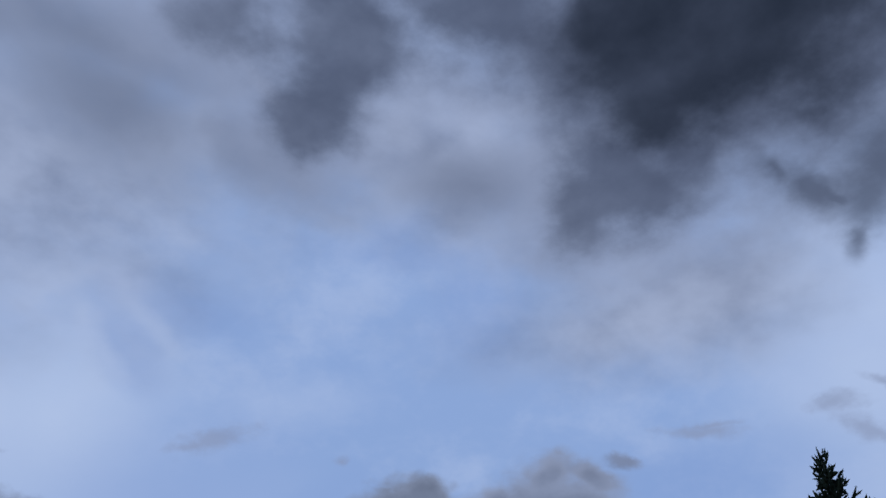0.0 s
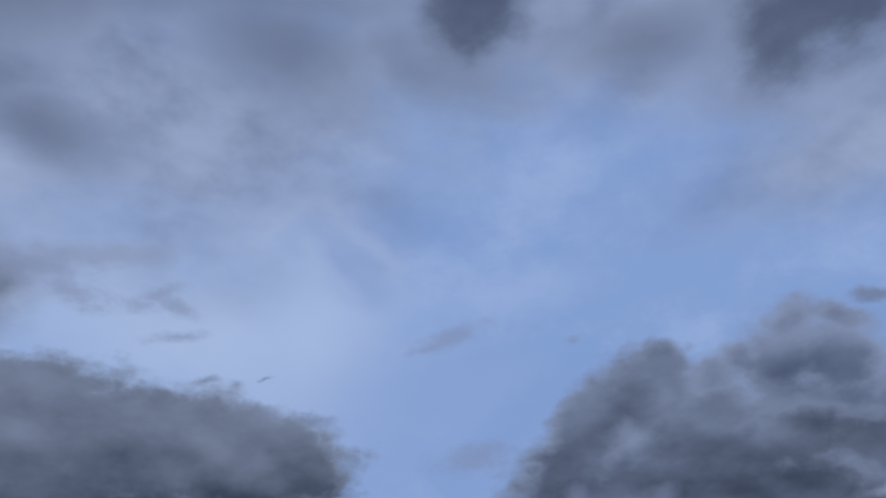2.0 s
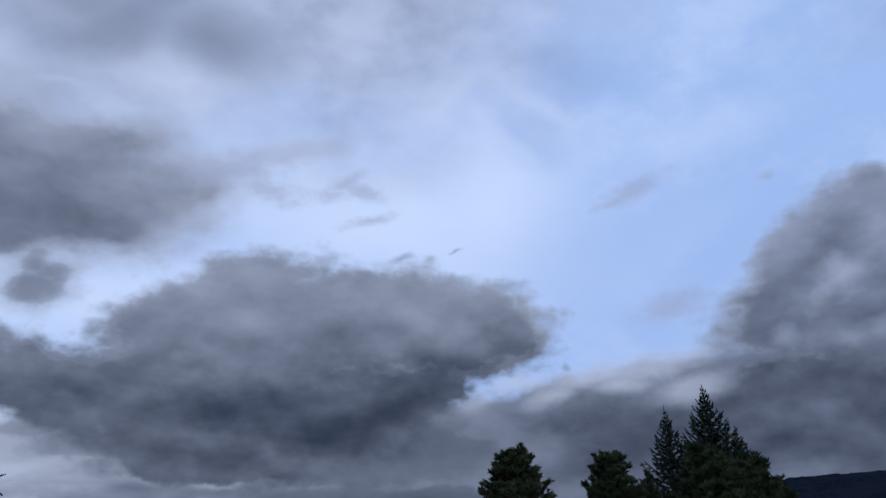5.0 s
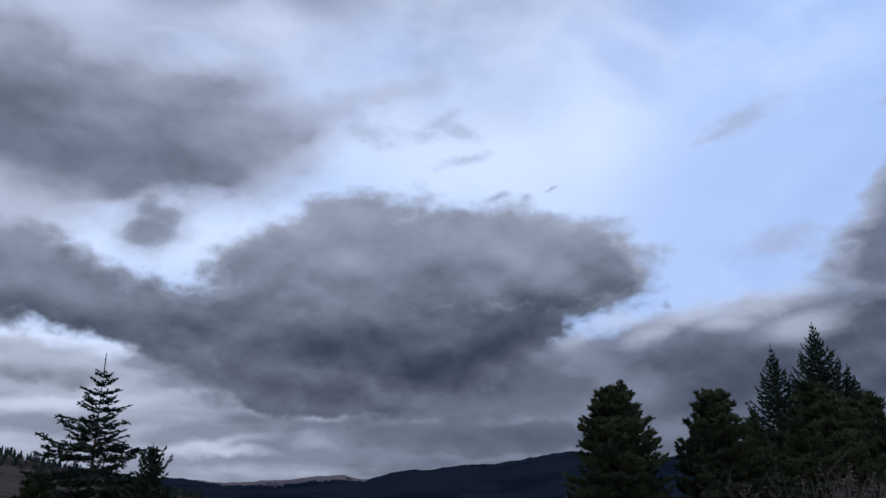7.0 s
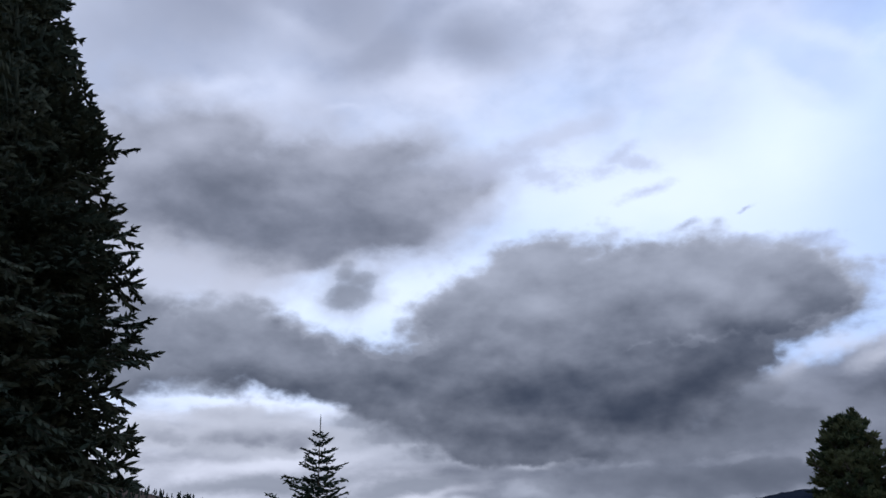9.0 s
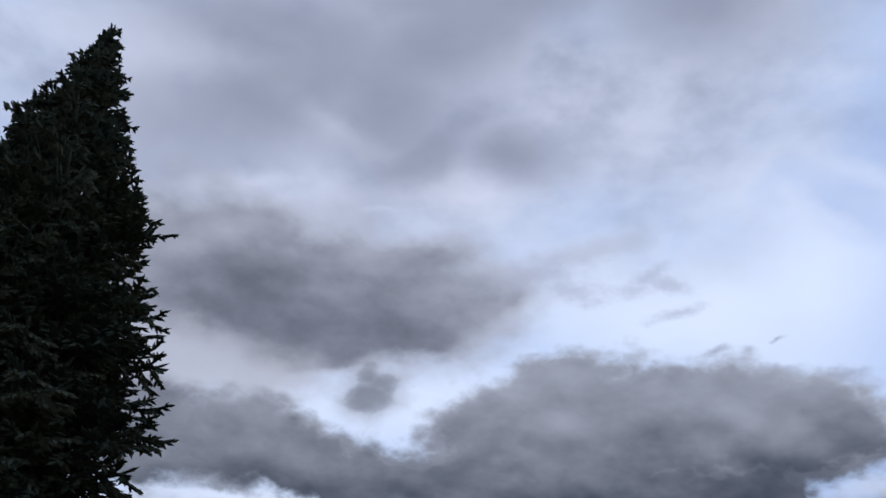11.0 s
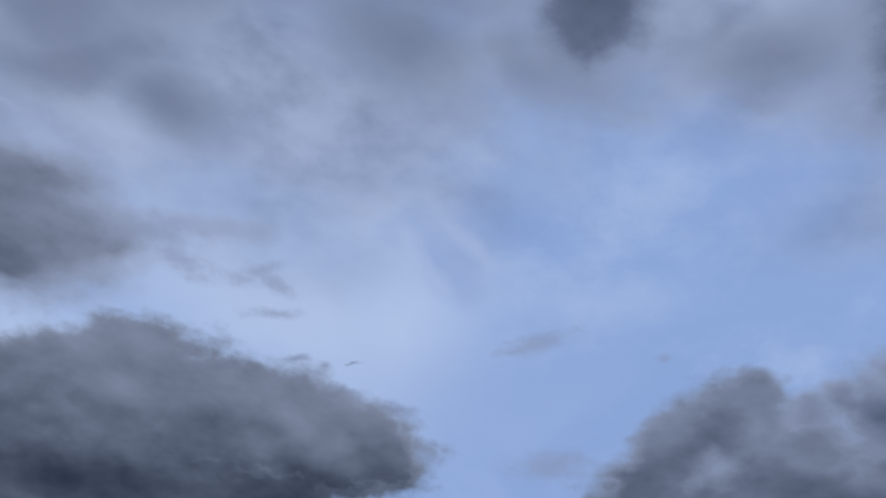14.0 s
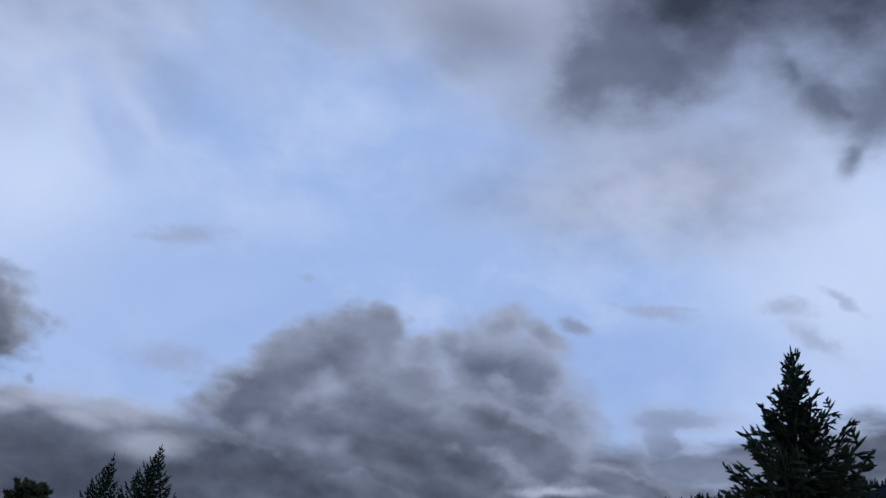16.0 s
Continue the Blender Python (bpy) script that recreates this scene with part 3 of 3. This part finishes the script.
def conifer(name, label, spot_at, tall, profile, boughs, seed, step, ring, low, high, lowest, needles, size, leader=0.4, fork=0, ragged=0.25, foot=None, group="", whorl=True, lean=(0, 0)):
    """A tree at spot_at. profile: (height, reach) pairs in metres; low, high: the tilt of its boughs at the foot and at the tip, degrees."""
    rng = random.Random(seed)
    x, y, z = spot_at
    tree = thing(name, pose(x, y, z, lean[0], lean[1], 0), label, "tree", group)
    part("trunk", trunk_mesh(tall - leader, foot or tall * 0.016, rng), tree, m=pose(0, 0, -0.15))
    part("leader", leader_mesh(leader, size, needles, rng, fork), tree, m=pose(0, 0, tall - leader))
    hs, rs = [p[0] for p in profile], [p[1] for p in profile]
    z, turn = lowest, 0.0
    lengths = sorted(boughs)
    while z < tall - leader * 0.8:
        k = z / tall
        reach = float(np.interp(z, hs, rs))
        for i in range(ring):
            turn += 360 / ring
            rise = low + (high - low) * k ** 1.5 + rng.uniform(-9, 9)
            out = reach * (1 + ragged * rng.uniform(-1, 0.75)) / max(0.5, math.cos(radians(rise)))
            if rise > 5:
                out = min(out, (tall - leader * 0.3 - z) / math.sin(radians(rise)) / 1.1)
            if out < 0.08:
                continue
            base = min(lengths, key=lambda l: abs(math.log(l / out)))
            f = out / base
            m = pose(0, 0, z + rng.uniform(-0.5, 0.5) * step * (0.4 if whorl else 1), 0, -rise, turn + rng.uniform(-22, 22))
            m = m @ pose(0, 0, 0, rng.uniform(-14, 14)) @ Matrix.Diagonal((f, f, f, 1))
            part("branch", rng.choice(boughs[base]), tree, m=m)
        turn += 137.5 / ring
        z += step * (1.15 - 0.45 * k) * rng.uniform(0.85, 1.15)
    return tree


# ---- the ground, and the hills round it ----
def hill(az, table):
    return np.interp(az, [p[0] for p in table], [p[1] for p in table])


LEFT_HILL = [(-180, 2.92), (-80, 6.92), (-60, 6.52), (-45, 5.92), (-36.4, 5.07), (-33.7, 4.5), (-31, 4.05), (-27.8, 3.3), (-24.8, 2.7), (-17.5, 1.3), (-8, 0.0), (120, 0.0), (180, 2.92)]
RIGHT_HILL = [(-180, 2.0), (-120, 0.0), (28, 0.0), (45, 7.2), (52, 9.2), (60.4, 11.95), (63.7, 12.5), (69.3, 13.4), (73.5, 14.0), (90, 15.5), (115, 13.0), (150, 5.0), (180, 2.0)]
RIDGE = [(-180, 3.38), (-60, 2.88), (-25, 2.38), (-17.5, 2.28), (-14.8, 2.03), (-12.8, 2.13), (-10.4, 2.28), (-8.5, 2.5), (-6.9, 2.55), (-5.4, 2.28), (-3.2, 2.78), (-2.0, 2.96), (-1.3, 2.86), (1.5, 3.26), (3.4, 3.28), (5.2, 3.53), (7.8, 3.96), (9.4, 4.06), (13.7, 3.28), (20, 4.48), (30, 5.38), (60, 5.88), (180, 3.38)]


def crest(az, r, table, at, near, far):
    """The height of a range of hills whose crest stands round the place at that distance."""
    top = at * math.tan(radians(float(hill(az, table)))) + 1.6 * (float(hill(az, table)) > 0)
    k = (r - near) / (at - near) if r < at else (far - r) / (far - at)
    k = min(1.0, max(0.0, k))
    return top * (k * k * (3 - 2 * k)) ** 0.8


def ground_at(az, r):
    z = max(crest(az, r, LEFT_HILL, 430, 90, 900), crest(az, r, RIGHT_HILL, 340, 60, 800), crest(az, r, RIDGE, 3800, 1500, 5200))
    x, y = r * math.sin(radians(az)), r * math.cos(radians(az))
    rough = noise.fractal((x / 60, y / 60, 0.3), 0.8, 2.0, 4)
    z += rough * min(1.6, r / 130) * (0.5 + z / 60)
    z += noise.noise((x / 9, y / 9, 2.0)) * min(0.12, r / 90)
    return x, y, z


azimuths = sorted({round(a, 2) for a in [*np.arange(-180, 180, 3.0), *np.arange(-54, 84, 0.4), *np.arange(-20, -2, 0.15)]})
rings = [0.0, 0.8] + [1.6 * 1.075 ** i for i in range(300) if 1.6 * 1.075 ** i < 4800]
rings = sorted(rings + [2700.0 + 45 * i for i in range(26)])
verts, faces, kinds = [], [], []
for a in azimuths:
    for r in rings:
        verts.append(ground_at(a, r))
for i in range(len(azimuths)):
    j = (i + 1) % len(azimuths)
    for k in range(len(rings) - 1):
        faces.append((i * len(rings) + k, i * len(rings) + k + 1, j * len(rings) + k + 1, j * len(rings) + k))
        a, r = azimuths[i], rings[k]
        patch = noise.noise((a * 0.9, r / 160, 4.0)) + 0.5 * noise.noise((a * 3, r / 60, 9.0))
        bare = -16.5 < a < -5 and r > 2850 + 45 * abs(a + 10.5) + 260 * patch
        kinds.append(0 if r < 110 else (3 if bare else 2) if r > 900 or (a > 20 and r > 130) else 1)
me = bpy.data.meshes.new("ground")
me.from_pydata(verts, [], faces)
for mat in (GRASS, SLOPE, HAZED_FOREST, MOOR):
    me.materials.append(mat)
me.polygons.foreach_set("material_index", kinds)
me.polygons.foreach_set("use_smooth", [True] * len(faces))
tagged(new("ground", me), "dry autumn grassland that runs out to wooded hills and a far ridge", "ground", kind="structure")


def far_trees(name, label, spots, rng, wide=0.2):
    """Many small firs on a slope, each with a stem and ragged tiers."""
    s = Soup()
    for x, y, z, tall in spots:
        s.tube([(x, y, z - 0.4), (x, y, z + tall * 0.9)], [tall * 0.02, tall * 0.008], 3, 0)
        tiers = 5
        for i in range(tiers):
            h0, h1 = tall * (0.1 + 0.8 * i / tiers), tall * (0.1 + 0.8 * (i + 1.55) / tiers)
            r = tall * wide * (1 - 0.8 * i / tiers) * rng.uniform(0.75, 1.2)
            o = len(s.v)
            spin = rng.random() * 6
            for k in range(7):
                w = spin + 6.283 * k / 7
                q = r * rng.uniform(0.55, 1.25)
                s.v.append(Vector((x + math.cos(w) * q, y + math.sin(w) * q, z + h0 + tall * 0.05 * rng.uniform(-1, 1))))
            s.v.append(Vector((x, y, z + min(h1, tall))))
            s.f += [(o + k, o + (k + 1) % 7, o + 7) for k in range(7)]
            s.m += [1] * 7
    ob = new(name, s.mesh(name, [BARK, FIRS]))
    return tagged(ob, label, "forest", kind="stuff")


rng = random.Random(11)
spots = []
for i in range(760):
    a = rng.uniform(-50, -18)
    x, y, z = ground_at(a, 430 + rng.uniform(-16, 10))
    spots.append((x, y, z, rng.choice((1.6, 2.4, 3.4, 4.6)) * rng.uniform(0.7, 1.25) * (0.5 if a > -31 else 0.55)))
for i in range(1900):
    a, r = rng.uniform(-56, -16), rng.uniform(230, 415)
    x, y, z = ground_at(a, r)
    if noise.noise((x / 40, y / 40, 7.0)) > (-0.35 if a > -30 else 0.1):
        spots.append((x, y, z, rng.uniform(1.0, 3.4)))
far_trees("hillside_trees", "small dark firs scattered over a brown hillside and its crest", spots, rng, 0.27)
spots = []
for i in range(2600):
    a, r = rng.uniform(30, 100), rng.uniform(150, 352)
    x, y, z = ground_at(a, r)
    spots.append((x, y, z, rng.uniform(2.2, 4.6)))
far_trees("hillside_forest", "dense dark fir forest on a steep slope", spots, rng, 0.26)


# ---- trees ----
def stand(az, r):
    return r * math.sin(radians(az)), r * math.cos(radians(az)), ground_at(az, r)[2]


fine = kit("spruce", (0.3, 0.6, 1.1, 1.8, 2.8), 0.066, BLUE_NEEDLES, 0.76, 0.16, 0.26, 0.36, 0.14, tip=0.15, hang=0.9)
young = kit("spruce", (0.2, 0.4, 0.8, 1.3), 0.029, NEEDLES, 1.15, 0.0, 0.28, 0.32, 0.12, tip=0.08)
open_boughs = kit("spruce", (0.25, 0.5, 0.9, 1.5, 2.0), 0.042, NEEDLES, 1.0, 0.04, 0.13, 0.3, 0.17)
bushy = kit("spruce", (0.3, 0.6, 1.0), 0.042, NEEDLES, 1.0, 0.1, 0.2, 0.27, 0.15)
upswept = kit("spruce", (0.5, 0.9, 1.5, 2.3), 0.1, NEEDLES, 0.5, 0.3, 0.62, 0.15, 0.24, tip=0.1)
brush = kit("pine", (0.6, 1.1, 1.8), 0.15, PINE_NEEDLES, 0.8)

conifer("tall_spruce", "tall dense dark green spruce with layered boughs on dry grass", stand(-46.2, 15.0), 13.9,
        [(0, 2.4), (2.5, 2.65), (3.5, 2.95), (5, 2.9), (7.6, 2.32), (10, 1.25), (11.7, 0.68), (13, 0.3), (13.9, 0.1)], fine, 3, 0.285, 8, -14, 42, 0.5, BLUE_NEEDLES, 0.055, 0.3, 4, 0.12)
conifer("young_spruce", "young dark spruce with upturned shoots and a forked top", stand(67.5, 9.0), 5.55,
        [(0, 1.4), (2, 1.15), (3.4, 0.84), (4.0, 0.6), (4.7, 0.28), (5.1, 0.12), (5.52, 0.03)], young, 8, 0.165, 7, 4, 46, 0.4, NEEDLES, 0.027, 0.24, 5, 0.34)
conifer("slender_spruce", "slender open spruce with a long bare leader and level boughs", stand(-23.0, 24.0), 5.98,
        [(0, 1.7), (2.2, 1.5), (3.0, 1.32), (3.6, 1.08), (4.3, 0.74), (4.9, 0.45), (5.3, 0.3), (5.98, 0.05)], open_boughs, 29, 0.31, 6, -6, 20, 0.4, NEEDLES, 0.034, 0.6, 0, 0.36)
conifer("small_spruce", "small bushy spruce beside a taller slender one", stand(-19.4, 23.5), 3.55,
        [(0, 1.05), (1.5, 0.85), (2.5, 0.45), (3.55, 0.1)], bushy, 31, 0.2, 6, 15, 62, 0.3, NEEDLES, 0.034, 0.34, 4, 0.5)
for az, el, r, seed, stout in ((22.5, 10.9, 60, 41, 1.1), (25.2, 12.1, 60, 42, 1.3), (26.9, 9.3, 59, 43, 1.2)):
    foot = stand(az, r)
    tall = 1.6 + r * math.tan(radians(el)) - foot[2]
    taper = [(0, 2.8), (tall - 8, 2.4), (tall - 5, 1.6), (tall - 3.5, 1.08), (tall - 2.2, 0.62), (tall - 1, 0.24), (tall, 0.05)]
    conifer("far_spruce", "tall dark narrow spruce with upswept boughs behind rounded pines", foot, tall, [(h, stout * w) for h, w in taper], upswept, seed, 0.38, 7, -4, 30, 3.0, NEEDLES, 0.07, 0.6, 0, 0.3, group="spruces behind the pines")
# azimuth, height of the top, distance, seed, half width, how blunt the crown is
for az, el, r, seed, wide, blunt in ((12.0, 8.7, 33, 51, 1.85, 0.9), (18.5, 8.1, 34, 52, 1.6, 1.3), (20.9, 6.8, 40, 53, 1.0, 0.7), (24.8, 8.0, 30, 54, 1.7, 1.1), (27.5, 7.5, 33, 55, 1.45, 1.0), (29.0, 5.9, 34, 56, 1.0, 0.9), (30.6, 3.3, 36, 57, 0.8, 0.9), (-32.3, 2.9, 40, 58, 1.4, 1.3), (-30.1, 3.9, 42, 59, 0.8, 0.5), (-25.8, 2.7, 44, 60, 1.1, 0.8), (-21.4, 2.2, 50, 61, 1.0, 0.9)):
    foot = stand(az, r)
    tall = 1.6 + r * math.tan(radians(el)) - foot[2]
    crown = [(0, 0.95), (0.3, 1.0), (0.55, 0.88), (0.7, 0.5 + 0.14 * blunt), (0.82, 0.22 + 0.2 * blunt), (0.92, 0.05 + 0.16 * blunt), (1.0, 0.05)]
    conifer("pine", "bushy dark green pine with a rounded crown", foot, tall, [(tall * h, wide * w) for h, w in crown], brush, seed, 0.29, 8, 0, 42, 0.4, PINE_NEEDLES, 0.11, 0.4, 4, 0.22, group="pines by the meadow", whorl=False)


# ---- dry shrubs ----
def shrub(az, r, tall, seed):
    rng = random.Random(seed)
    x, y, z = stand(az, r)
    ob = thing("shrub", pose(x, y, z), "dry leggy shrub with thin stems and sparse tan leaves", "shrub", "dry shrubs on the meadow")
    leaves = Soup()
    for i in range(34):
        s = Soup()
        h = rng.random() * 6.283
        reach = tall * rng.uniform(0.12, 0.45)
        high = tall * rng.uniform(0.6, 1.0)
        pts = [Vector((math.cos(h) * reach * k ** 1.5, math.sin(h) * reach * k ** 1.5, high * k - 0.05)) + Vector((rng.uniform(-1, 1), rng.uniform(-1, 1), 0)) * 0.03 * k for k in (0, 0.2, 0.4, 0.6, 0.8, 1)]
        s.tube(pts, [0.009, 0.008, 0.007, 0.005, 0.004, 0.002], 4, 0)
        for j in range(7):
            k = rng.uniform(0.35, 0.98)
            p = pts[int(k * 5)].lerp(pts[min(5, int(k * 5) + 1)], k * 5 % 1)
            q = p + Vector((rng.uniform(-1, 1), rng.uniform(-1, 1), 0.9)).normalized() * tall * rng.uniform(0.06, 0.16)
            s.tube([p, q], [0.003, 0.0015], 3, 0)
            for c in range(9):
                b = p.lerp(q, rng.uniform(0.3, 1.05))
                d = Vector((rng.uniform(-1, 1), rng.uniform(-1, 1), rng.uniform(-0.4, 1))).normalized()
                w = d.orthogonal().normalized() * rng.uniform(0.005, 0.01)
                n = d * rng.uniform(0.018, 0.036)
                o = len(leaves.v)
                leaves.v += [b, b + n * 0.5 + w, b + n, b + n * 0.5 - w]
                leaves.f.append((o, o + 1, o + 2, o + 3))
                leaves.m.append(0)
        part("stem", s.mesh("stem", [TWIGS]), ob)
    tagged(part("leaves", leaves.mesh("leaves", [LEAVES]), ob), kind="stuff")


for i, (az, r, el) in enumerate(((18.6, 9.0, 2.5), (20.5, 8.0, 1.6), (23.2, 8.4, 2.7), (25.3, 7.6, 3.4), (26.6, 8.2, 3.4), (28.4, 7.8, 3.0), (30.5, 8.3, 2.8), (12.5, 10.0, 1.5), (24.2, 7.9, 3.0), (27.5, 8.0, 3.3), (29.4, 7.7, 3.0), (21.9, 8.6, 2.0), (19.4, 8.8, 2.3), (31.6, 8.0, 2.6))):
    shrub(az, r, 1.6 + r * math.tan(radians(el)), 200 + i)
